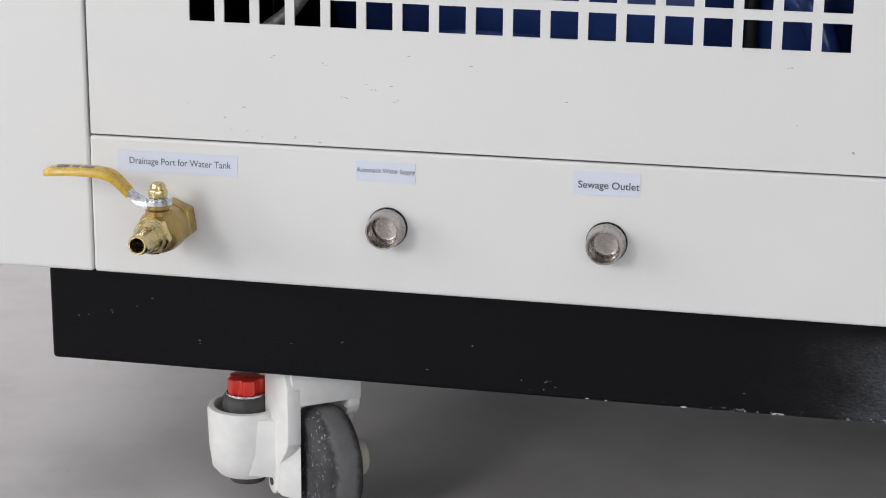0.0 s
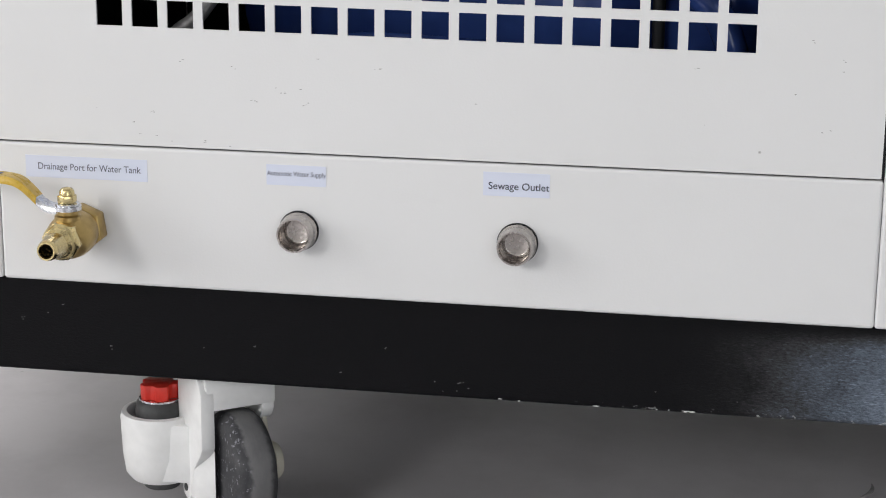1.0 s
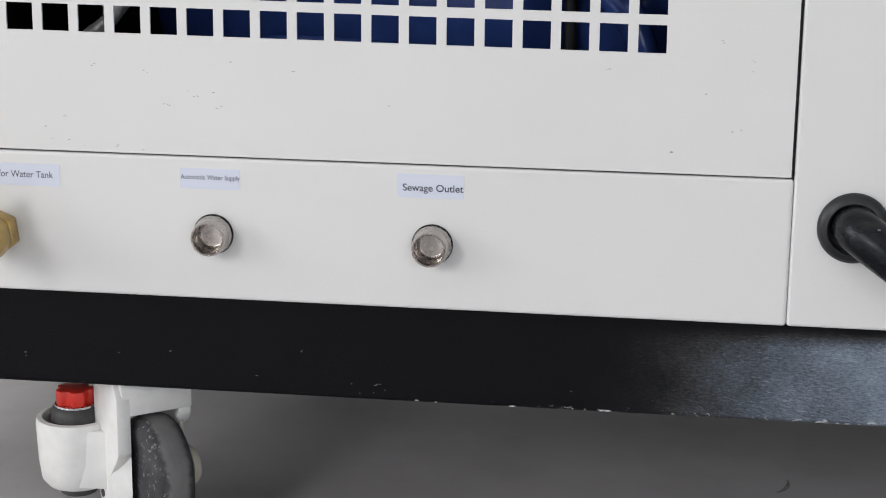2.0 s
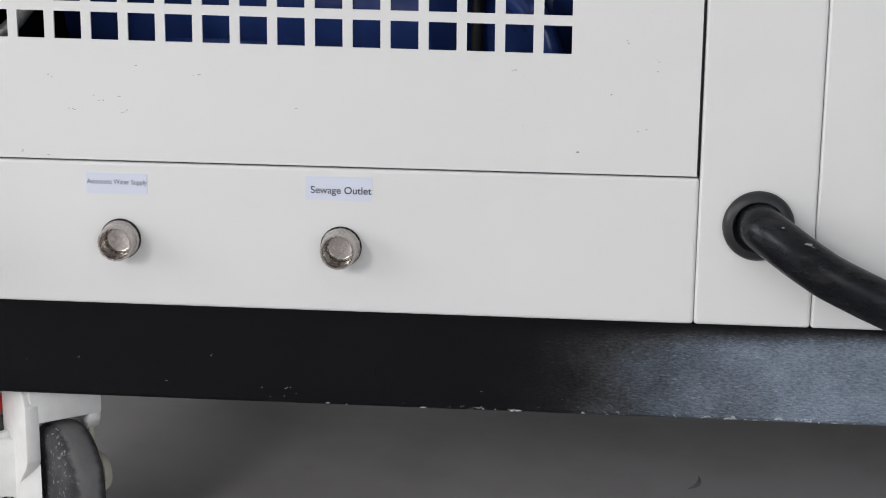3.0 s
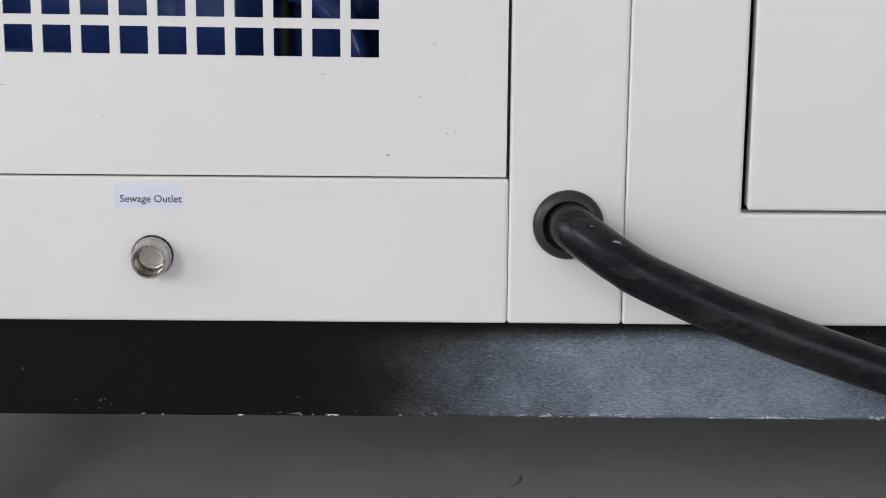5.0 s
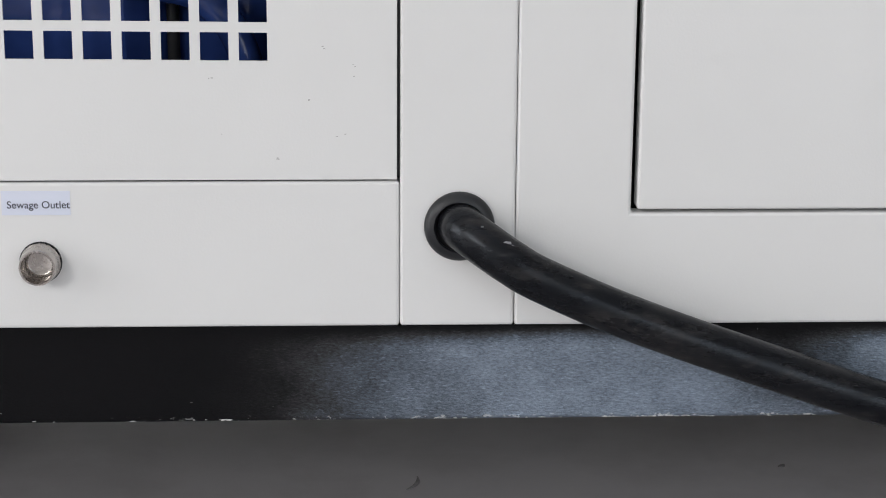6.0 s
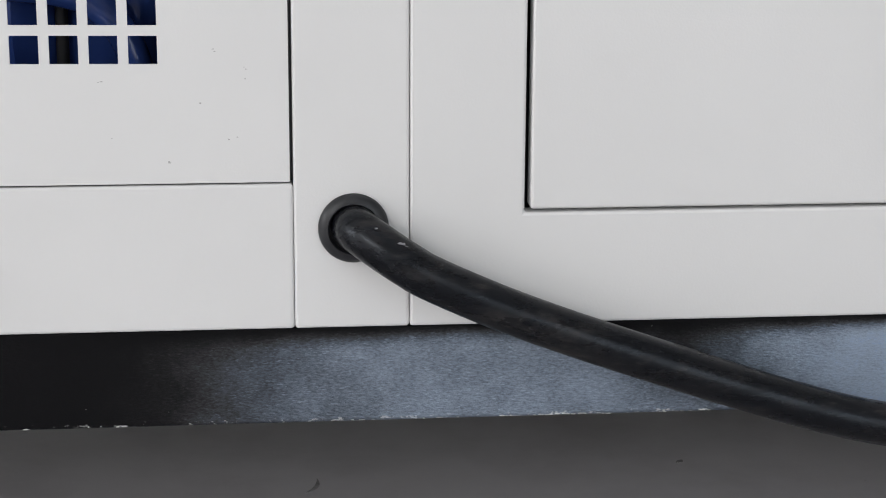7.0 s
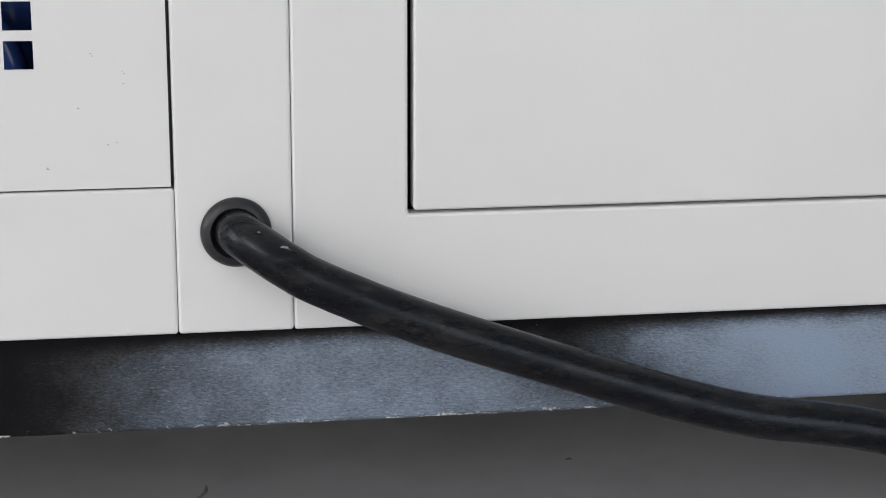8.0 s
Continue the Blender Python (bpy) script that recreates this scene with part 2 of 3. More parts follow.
def tube(points, radius, n=28, bm=None):
    bm2 = bmesh.new()
    line = smooth_line(points)
    rings, side = [], None
    for i, q in enumerate(line):
        d = (line[min(i + 1, len(line) - 1)] - line[max(i - 1, 0)]).normalized()
        if side is None:
            side = d.orthogonal().normalized()
        side = (side - d * side.dot(d)).normalized()
        up = d.cross(side)
        r = radius(i / (len(line) - 1)) if callable(radius) else radius
        rings.append([bm2.verts.new(q + r * (math.cos(2 * math.pi * k / n) * side + math.sin(2 * math.pi * k / n) * up)) for k in range(n)])
    for a, b in zip(rings, rings[1:]):
        for k in range(n):
            bm2.faces.new((a[k], a[(k + 1) % n], b[(k + 1) % n], b[k]))
    bm2.faces.new(rings[0][::-1])
    bm2.faces.new(rings[-1])
    return join(bm, bm2)


def hexagon(r):
    return [(r * math.cos(math.pi / 3 * k + math.pi / 6), r * math.sin(math.pi / 3 * k + math.pi / 6)) for k in range(6)]


OUT = pose(0, 0, 0, 90, 0, 0)  # turns z into the way out of the front panel (-y)


# ---- hall ----
# walls and ceiling out of view, added to close the place and bounce light
def hall():
    fl = mesh_object("floor", box(HALL_X0, HALL_X1, HALL_Y0, HALL_Y1, -0.12, 0), FLOOR, 0)
    tagged(fl, "smooth grey sealed concrete factory floor", "floor", kind="structure")
    # ceiling slab, out of view, with two openings added for the overhead fills
    roof = box(HALL_X0, -2.8, HALL_Y0, HALL_Y1, HALL_H, HALL_H + 0.15)
    for x0, x1, y0, y1 in ((2.2, HALL_X1, HALL_Y0, HALL_Y1), (-2.8, 2.2, HALL_Y0, -3.1), (-2.8, 2.2, 2.9, HALL_Y1), (-2.8, -1.0, -3.1, 0.9), (-1.0, 2.2, -0.9, 0.9), (-0.4, 2.2, 0.9, 2.9)):
        box(x0, x1, y0, y1, HALL_H, HALL_H + 0.15, bm=roof)
    ce = mesh_object("ceiling", roof, PLASTER, 0)
    tagged(ce, "plain white unseen ceiling with openings for two added fill lights", "ceiling", kind="structure")
    t = 0.2

    def wall(name, ranges):
        bm = None
        for r in ranges:
            bm = box(*r, bm=bm)
        return tagged(mesh_object(name, bm, PLASTER, 0), "plain white painted hall wall", "wall", kind="structure")

    wall("wall_north", [(HALL_X0, HALL_X1, HALL_Y1, HALL_Y1 + t, 0, HALL_H)])
    wall("wall_east", [(HALL_X1, HALL_X1 + t, HALL_Y0, HALL_Y1, 0, HALL_H)])
    ranges, x = [], HALL_X0
    for a, b, z0, z1 in OPENINGS_SOUTH:
        ranges += [(x, a, HALL_Y0 - t, HALL_Y0, 0, HALL_H), (a, b, HALL_Y0 - t, HALL_Y0, 0, z0), (a, b, HALL_Y0 - t, HALL_Y0, z1, HALL_H)]
        x = b
    wall("wall_south", ranges + [(x, HALL_X1, HALL_Y0 - t, HALL_Y0, 0, HALL_H)])
    a, b, z0, z1 = OPENING_WEST
    wall("wall_west", [(HALL_X0 - t, HALL_X0, HALL_Y0, a, 0, HALL_H), (HALL_X0 - t, HALL_X0, b, HALL_Y1, 0, HALL_H),
                       (HALL_X0 - t, HALL_X0, a, b, 0, z0), (HALL_X0 - t, HALL_X0, a, b, z1, HALL_H)])


hall()

# ---- the machine's cabinet ----
X_LEFT, X_RIGHT, X_SEAM, X_DOOR, X_END = -0.0615, 0.4233, 0.4853, 0.5485, 1.30
Z_BOTTOM, Z_SEAM, Z_DOOR, Z_TOP = 0.1493, 0.2290, 0.2121, 1.05
X_START, DEPTH, SHEET = -0.165, 0.66, 0.014

machine = thing("steam_machine", (0.55, 0.33, 0.0945), "cream powder-coated steam machine cabinet on a black wheeled base", "machine")


def sheet(name, x0, x1, z0, z1, label="", proud=0.0, bevel=0.0018):
    return part(name, box(x0, x1, -proud, SHEET, z0, z1, bevel, 3), COAT, machine, label, 8)


def vent_panel():
    """Folded door sheet with a field of square holes, as one mesh with real thickness."""
    x0, x1, z0, z1 = X_LEFT + 0.0012, X_RIGHT - 0.0015, Z_SEAM + 0.0011, Z_TOP
    cols, rows, pitch, hole, hz = 18, 16, 0.020, 0.0147, 0.2945
    xs = [x0] + [v for k in range(cols) for v in (k * pitch, k * pitch + hole)] + [x1]
    zs = [z0] + [v for k in range(rows) for v in (hz + k * pitch, hz + k * pitch + hole)] + [z1]
    bm = bmesh.new()

    def lean(x, z):
        return z - (0.0085 * (x - 0.18) if z0 < z < z1 else 0.0)

    front = {(i, j): bm.verts.new((x, 0, lean(x, z))) for i, x in enumerate(xs) for j, z in enumerate(zs)}
    for i in range(len(xs) - 1):
        for j in range(len(zs) - 1):
            if not (i % 2 and j % 2):
                bm.faces.new((front[i, j], front[i + 1, j], front[i + 1, j + 1], front[i, j + 1]))
    back = bmesh.ops.extrude_face_region(bm, geom=bm.faces[:])["geom"]
    bmesh.ops.translate(bm, verts=[v for v in back if isinstance(v, bmesh.types.BMVert)], vec=(0, 0.0015, 0))
    ob = part("vent_panel", bm, COAT, machine, "cream sheet-metal panel with rows of square vent holes", 30)
    # folded rim behind the sheet's edges, black to paint shade into the seam
    bm = box(x0, x0 + 0.0015, 0.0015, 0.02, z0, z1)
    box(x1 - 0.0015, x1, 0.0015, 0.02, z0, z1, bm=bm)
    box(x0 + 0.0015, x1 - 0.0015, 0.0015, 0.02, z0, z0 + 0.0015, bm=bm)
    part("rim", bm, GROMMET, ob, "rim blackened to stand in for shade in the seam", smooth=0)
    # black strip added in the side gap in place of its shade
    gap_shade_strip = box(x1 + 0.0001, X_RIGHT + 0.0001, 0.0035, 0.013, z0, z1)
    part("gap_shade_strip", gap_shade_strip, GROMMET, ob, "black strip added to stand in for shade in the gap", 0)
    return ob


vent = vent_panel()
sheet("side_panel", X_START, X_LEFT - 0.0006, Z_BOTTOM, Z_TOP)
sheet("lower_panel", X_LEFT + 0.0002, X_RIGHT, Z_BOTTOM, Z_SEAM, "cream lower panel with pipe fittings")
sheet("post_panel", X_RIGHT + 0.0002, X_SEAM - 0.0003, Z_BOTTOM, Z_TOP)
outline = [(X_SEAM, Z_BOTTOM), (X_END, Z_BOTTOM), (X_END, Z_DOOR - 0.0010), (X_DOOR - 0.0016, Z_DOOR - 0.0010), (X_DOOR - 0.0016, Z_TOP), (X_SEAM, Z_TOP)]
part("door_surround", prism(outline, SHEET, pose(0, SHEET, 0, 90), 0.0016), COAT, machine, smooth=8)
sheet("access_door", X_DOOR + 0.0016, X_END, Z_DOOR + 0.0008, Z_TOP, "plain cream access door panel")
body = box(X_START, X_START + 0.0015, SHEET + 0.001, DEPTH, Z_BOTTOM, Z_TOP)
box(X_END - 0.0015, X_END, SHEET + 0.001, DEPTH, Z_BOTTOM, Z_TOP, bm=body)
box(X_START, X_END, DEPTH, DEPTH + 0.0015, Z_BOTTOM, Z_TOP, bm=body)
box(X_START, X_END, -0.001, DEPTH, Z_TOP + 0.0002, Z_TOP + 0.002, bm=body)
part("shell", body, COAT, machine, smooth=0)
# near-black linings added so the cabinet's inside reads as deep shade
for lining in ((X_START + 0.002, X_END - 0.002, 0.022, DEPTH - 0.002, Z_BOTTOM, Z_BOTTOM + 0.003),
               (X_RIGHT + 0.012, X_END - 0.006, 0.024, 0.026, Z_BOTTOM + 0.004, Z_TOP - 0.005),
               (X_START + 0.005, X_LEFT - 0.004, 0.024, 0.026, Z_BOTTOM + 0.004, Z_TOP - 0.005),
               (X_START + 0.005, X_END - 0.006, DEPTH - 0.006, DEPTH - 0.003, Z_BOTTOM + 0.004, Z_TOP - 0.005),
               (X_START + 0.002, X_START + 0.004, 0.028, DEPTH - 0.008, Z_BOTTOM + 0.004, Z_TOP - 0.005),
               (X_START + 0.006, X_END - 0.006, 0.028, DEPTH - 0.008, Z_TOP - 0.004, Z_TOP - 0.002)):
    part("shade_lining", box(*lining), INNER, machine, smooth=0)

# base frame of square tube
BASE_X0, BASE_Z0, BASE_Y = -0.0925, 0.0945, 0.006
base = box(BASE_X0, X_END - 0.06, BASE_Y, BASE_Y + 0.05, BASE_Z0, Z_BOTTOM - 0.0005, 0.0022, 3)
for v in base.verts:  # lower edge dropped, most at the left end, to fit the camera's view
    if v.co.z < 0.12:
        v.co.z -= 0.0015 - 0.0011 * (v.co.x - BASE_X0) / (X_END - BASE_X0)
front_rail = part("base_rail", base, BLACK, machine, "black painted square steel tube with reflections put into its finish", 8)
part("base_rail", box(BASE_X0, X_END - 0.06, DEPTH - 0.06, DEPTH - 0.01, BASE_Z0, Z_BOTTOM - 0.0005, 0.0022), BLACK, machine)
for x in (BASE_X0, X_END - 0.11):
    part("cross_rail", box(x, x + 0.05, BASE_Y + 0.0505, DEPTH - 0.0605, BASE_Z0, Z_BOTTOM - 0.0005, 0.0022), BLACK, machine)


# paint chips on the vent panel
PANEL_CHIPS = [(-0.001, 0.250), (0.048, 0.278), (0.102, 0.2644), (0.116, 0.2645), (0.105, 0.263), (0.1245, 0.2814), (0.077, 0.2756), (0.018, 0.244),
          (0.030, 0.249), (0.0336, 0.2363), (0.0583, 0.2341), (0.0741, 0.2327), (0.0427, 0.2342), (0.088, 0.2569), (0.1165, 0.2568), (0.3242, 0.2837),
          (0.209, 0.2613), (0.3997, 0.2907), (0.4007, 0.2848), (0.385, 0.2998), (0.3776, 0.2724), (0.3297, 0.2556), (0.3958, 0.2542), (0.3899, 0.2538),
          (0.3576, 0.242), (0.3237, 0.2833), (0.1567, 0.277), (0.0247, 0.2358)]
BASE_CHIPS = [(-0.0541, 0.124), (-0.0382, 0.1286), (-0.0277, 0.1338), (0.0554, 0.1134), (0.0828, 0.1162), (0.0010, 0.1098), (0.1995, 0.0985), (0.2074, 0.0995), (0.194, 0.0978),
              (0.203, 0.1025), (0.134, 0.105), (0.16, 0.12), (0.31, 0.104)]


def chips(places, y, seed, material, parent, label):
    rng = random.Random(seed)
    bm = bmesh.new()
    for x, z in places:
        for _ in range(rng.choice((1, 1, 2, 3))):
            cx, cz = x + rng.uniform(-0.002, 0.002), z + rng.uniform(-0.001, 0.001)
            w, h = rng.uniform(0.0003, 0.0011), rng.uniform(0.00012, 0.00035)
            n = 7
            top = [bm.verts.new((cx + w * math.cos(6.283 * k / n) * rng.uniform(0.6, 1), y - 0.00015, cz + h * math.sin(6.283 * k / n) * rng.uniform(0.6, 1))) for k in range(n)]
            low = [bm.verts.new((v.co.x, y + 0.0002, v.co.z)) for v in top]
            bm.faces.new(top)
            for k in range(n):
                bm.faces.new((top[k], top[(k + 1) % n], low[(k + 1) % n], low[k]))
    ob = part("paint_chips", bm, material, parent, label, 0)
    tagged(ob, kind="stuff")


chips(PANEL_CHIPS, 0.0, 4, CHIP, vent, "small dark chips and scuffs in the paint")
EDGE_CHIPS = [0.2247, 0.2345, 0.2781, 0.3114, 0.3173, 0.3285, 0.3300, 0.3268, 0.4420, 0.4438, 0.4547, 0.4595, 0.4947, 0.5023, 0.5376, 0.5390, 0.5420, 0.5560, 0.5587,
              0.5614, 0.5645, 0.5677, 0.5709, 0.5741, 0.5772, 0.5804, 0.5820, 0.5905, 0.5931, 0.5960, 0.6287, 0.6297, 0.6377, 0.6500, 0.6545]


def edge_chips(places, parent):
    """Slivers of bare metal along the lower edge of the rail."""
    rng = random.Random(12)
    bm = bmesh.new()
    for x in places:
        cx, cz = x + rng.uniform(-0.001, 0.001), BASE_Z0 - 0.0003 + rng.uniform(0, 0.0006)
        w, h = rng.uniform(0.0006, 0.0026), rng.uniform(0.00022, 0.0005)
        top = [bm.verts.new((cx + w * math.cos(6.283 * k / 9) * rng.uniform(0.5, 1), BASE_Y - 0.0003, cz + h * math.sin(6.283 * k / 9) * rng.uniform(0.4, 1))) for k in range(9)]
        low = [bm.verts.new((v.co.x, BASE_Y + 0.0012, v.co.z)) for v in top]
        bm.faces.new(top)
        for k in range(9):
            bm.faces.new((top[k], top[(k + 1) % 9], low[(k + 1) % 9], low[k]))
    tagged(part("edge_chips", bm, EDGE_CHIP, parent, "bare bright chips along the lower edge", 0), kind="stuff")


edge_chips(EDGE_CHIPS, front_rail)
chips(BASE_CHIPS, BASE_Y, 9, CHIP_PALE, front_rail, "small pale chips in the black paint")


# ---- caster with levelling foot ----
def caster():
    """Built from the outer front corner of its fork: x across the fork, y back from its front, then turned at its place."""
    c = thing("caster", (0, 0, 0), "white swivel caster with grey tyre and red levelling dial", "caster", "casters under the machine")
    top, bar, axle_z, r = BASE_Z0, 0.0712, 0.0345, 0.0345
    wide, cup_x, cup_y = 0.0470, -0.0070, 0.0500

    def plate(x0, x1, pts, bevel):
        # side outline in y, z; drawn out along x
        return prism(pts, x1 - x0, Matrix(((0, 0, 1, x0), (1, 0, 0, 0), (0, 1, 0, 0), (0, 0, 0, 1))), bevel)

    def arc(cy, cz, rad, a0, a1, n=7):
        return [(cy + rad * math.cos(radians(a0 + (a1 - a0) * k / n)), cz + rad * math.sin(radians(a0 + (a1 - a0) * k / n))) for k in range(n + 1)]

    head = plate(0.0035, wide, [(0.0003, bar), (0.0003, top - 0.0095), (0.0035, top - 0.0003), (0.046, top - 0.0003), (0.046, bar)], 0.0016)
    part("head", head, CASTER_WHITE, c)
    # outer skin of the cheek with its lug, stepped back below
    skin = [(0.0, top - 0.012), (0.0, 0.0490), (0.0030, 0.0440), (0.0125, 0.0340), (0.0190, 0.0225)]
    skin += arc(0.0270, 0.0168, 0.0074, 170, 370) + [(0.0360, 0.0250), (0.0385, 0.0310), (0.0385, top - 0.0003), (0.0085, top - 0.0003)]
    left = part("cheek", plate(0.0, 0.0088, skin, 0.0013), CASTER_WHITE, c)
    part("lug_bolt", lathe([(0.0024, 0), (0.0024, 0.0006), (0.0012, 0.0008)], pose(0.0, 0.0270, 0.0172, 0, -90, 0), 16), DARK_GREY, left, "dark recessed bolt")
    leg = prism([(0.0005, 0.0130), (0.0090, 0.0008), (0.0090, 0.0300), (0.0005, 0.0270)], 0.0350, pose(0, 0, 0.0125), 0.0015)
    part("leg", leg, CASTER_WHITE, left)
    shoulder = [(0.0008, bar + 0.003), (0.0008, bar - 0.0030), (0.0040, bar - 0.0085), (0.0100, bar - 0.0125), (0.0300, bar - 0.0125), (0.0340, bar + 0.003)]
    right = part("cheek", plate(wide - 0.0085, wide - 0.0004, shoulder, 0.0016), CASTER_WHITE, c)
    thin = [(0.0070, bar - 0.004), (0.0010, 0.0450)] + arc(0.0030, axle_z, 0.0120, 180, 360) + [(0.0230, bar - 0.004)]
    part("leg", plate(wide - 0.0066, wide - 0.0034, thin, 0.0008), CASTER_CREAM, right)
    cap = [(0.0120, 0), (0.0120, 0.0026), (0.0100, 0.0052), (0.0040, 0.0064)]
    part("hub_cap", lathe(cap, pose(wide - 0.0034, 0.0030, axle_z, 0, 90, 0), 28), CASTER_CREAM, right)
    w0, w1, e = 0.0116, 0.0370, 0.0085
    prof = [(0.020, w0 + 0.001), (r - e, w0)]
    prof += [(r - e + e * math.sin(a), w0 + e - e * math.cos(a)) for a in (0.3, 0.6, 0.9, 1.2)]
    prof += [(r, w0 + e + 0.001), (r, w1 - e - 0.001)]
    prof += [(r - e + e * math.cos(a), w1 - e + e * math.sin(a)) for a in (0.37, 0.67, 0.97, 1.57)]
    prof += [(0.020, w1 - 0.001)]
    tyre = part("tyre", lathe(prof, pose(0, 0.0020, axle_z, 0, 90, 0), 64), TYRE, c, "scuffed grey rubber tyre")
    part("hub", lathe([(0.0195, w0 + 0.003), (0.0195, w1 - 0.003)], pose(0, 0.0020, axle_z, 0, 90, 0), 32), CASTER_CREAM, tyre)
    # cup of the levelling foot, hollow at the top, and the web that ties it to the cheek
    cup = [(0.0120, 0.0172), (0.0180, 0.0182), (0.0214, 0.0225), (0.0230, 0.0350), (0.0238, 0.0570), (0.0230, 0.0600), (0.0200, 0.0604), (0.0186, 0.0585), (0.0186, 0.0480)]
    part("cup", lathe(cup, pose(cup_x, cup_y, 0), 48), CASTER_WHITE, c)
    web = prism([(-0.0270, 0.0430), (-0.0130, 0.0290), (0.0006, 0.0200), (0.0036, 0.0200), (0.0036, 0.0420), (-0.0020, 0.0360), (-0.0150, 0.0400)], 0.0360, pose(0, 0, 0.0212), 0.0014)
    part("web", web, CASTER_WHITE, c)
    part("dial_base", lathe([(0.0150, 0.0475), (0.0150, 0.0600), (0.0140, 0.0655), (0.0125, 0.0668)], pose(cup_x, cup_y, 0), 32), DARK_GREY, c, "dark grey ring under the dial")
    teeth = [((0.0116 if k % 8 < 5 else 0.0092) * math.cos(2 * math.pi * k / 40), (0.0116 if k % 8 < 5 else 0.0092) * math.sin(2 * math.pi * k / 40)) for k in range(40)]
    dial = part("dial", prism(teeth, 0.0092, pose(cup_x, cup_y, 0.0680, 0, 0, 25), 0.0007), RED, c, "bright red adjusting dial")
    part("washer", lathe([(0.0124, 0.0668), (0.0124, 0.0680)], pose(cup_x, cup_y, 0), 24), ZINC, dial, "thin zinc washer")
    part("foot_pad", lathe([(0.0105, 0.0120), (0.0112, 0.0130), (0.0112, 0.0160), (0.0100, 0.0176)], pose(cup_x, cup_y, 0), 32), DARK_GREY, c)
    return c


front_caster = caster()
front_caster.matrix_world = pose(0.0500, 0.0100, 0, 0, 0, 38)
for x, y, turn in ((1.13, 0.012, 25), (0.05, DEPTH - 0.058, 30), (1.13, DEPTH - 0.058, 18)):
    copy_thing(front_caster, pose(x, y, 0, 0, 0, turn))


# ---- brass ball valve ----
def ball_valve():
    vx, vz = -0.0105, 0.1832
    v = thing("ball_valve", (vx, 0, vz), "brass ball valve with yellow lever handle and hose barb", "valve")
    at = pose(vx, 0, vz) @ OUT
    nut = prism(hexagon(0.0134), 0.0105, at @ pose(0, 0, 0.0002, 0, 0, 8), 0.0009)
    part("wall_nut", nut, BRASS, v)
    body = [(0.0104, 0.010), (0.0116, 0.012), (0.0127, 0.017), (0.0129, 0.023), (0.0122, 0.029), (0.0103, 0.0335), (0.0090, 0.0355)]
    part("valve_body", lathe(body, at, 40), BRASS, v)
    cone = prism(hexagon(0.0110), 0.0062, at @ pose(0, 0, 0.0338, 0, 0, 20), 0.0010)
    lathe([(0.0102, 0.0398), (0.0098, 0.0410), (0.0086, 0.0432), (0.0080, 0.0436)], at, 36, bm=cone)
    part("end_nut", cone, BRASS_BRIGHT, v, "bright turned brass hexagon")
    barb = [(0.0084, 0.0432), (0.0078, 0.0448), (0.0070, 0.0462), (0.0072, 0.0472), (0.0063, 0.0515), (0.0065, 0.0524), (0.0055, 0.0570), (0.0057, 0.0580), (0.0050, 0.0602),
            (0.0041, 0.0602), (0.0039, 0.0580), (0.0039, 0.0440)]
    part("hose_barb", lathe(barb, at, 36), BRASS_BRIGHT, v, "bright brass hose barb with open bore")
    # dark disc gives the bore its inner shade by colour
    part("bore", lathe([(0.0038, 0.0445), (0.0038, 0.0470)], at, 20), INNER, v, "dark disc that stands in for shade in the bore")
    sy = -0.0272
    stem = [(0.0072, 0.0085), (0.0072, 0.0110), (0.0058, 0.0118), (0.0058, 0.0142)]
    part("stem", lathe(stem, pose(vx, sy, vz + 0.0010), 28), BRASS, v)
    part("washer", lathe([(0.0066, 0.0168), (0.0066, 0.0180)], pose(vx, sy, vz + 0.0010), 28), ZINC, v, "shiny zinc washer")
    lock = prism(hexagon(0.0054), 0.0046, pose(vx, sy, vz + 0.0190), 0.0006)
    lathe([(0.0042, 0.0225), (0.0041, 0.0246), (0.0031, 0.0262), (0.0012, 0.0268)], pose(vx, sy, vz + 0.0010), 24, bm=lock)
    part("cap_nut", lock, BRASS_BRIGHT, v, "small bright brass cap nut")

    # lever: a pressed strip that rises from the stem and runs level; (distance along -x, height, half width)
    def strip(rows, thick, y0):
        bm = bmesh.new()
        line = smooth_line([(d, h, w) for d, h, w in rows], 8)
        rings = []
        for q in line:
            d, h, w = q
            ring = [(-w, 0), (-w + 0.0012, thick), (0, thick + 0.0001), (w - 0.0012, thick), (w, 0), (w, -0.0018), (w - 0.0012, -0.0018), (w - 0.0016, 0), (0, 0), (-w + 0.0016, 0), (-w + 0.0012, -0.0018), (-w, -0.0018)]
            k = min(1.0, w / 0.0055)  # the edges run out thin towards a rounded tip
            rings.append([bm.verts.new((vx - d, y0 + a, vz + 0.0010 + h + 0.0004 * (1 - k) + b * k)) for a, b in ring])
        n = len(rings[0])
        for a, b in zip(rings, rings[1:]):
            for k in range(n):
                bm.faces.new((a[k], a[(k + 1) % n], b[(k + 1) % n], b[k]))
        bm.faces.new(rings[0])
        bm.faces.new(rings[-1][::-1])
        return bm

    part("lever_eye", lathe([(0.0076, 0.0143), (0.0076, 0.0167)], pose(vx, sy, vz + 0.0010), 30), ZINC, v)
    part("lever_neck", strip([(0.004, 0.0146, 0.0062), (0.0095, 0.0150, 0.0058), (0.0135, 0.0170, 0.0054), (0.0165, 0.0198, 0.0053)], 0.0020, sy), ZINC, v, "bare zinc-plated lever neck")
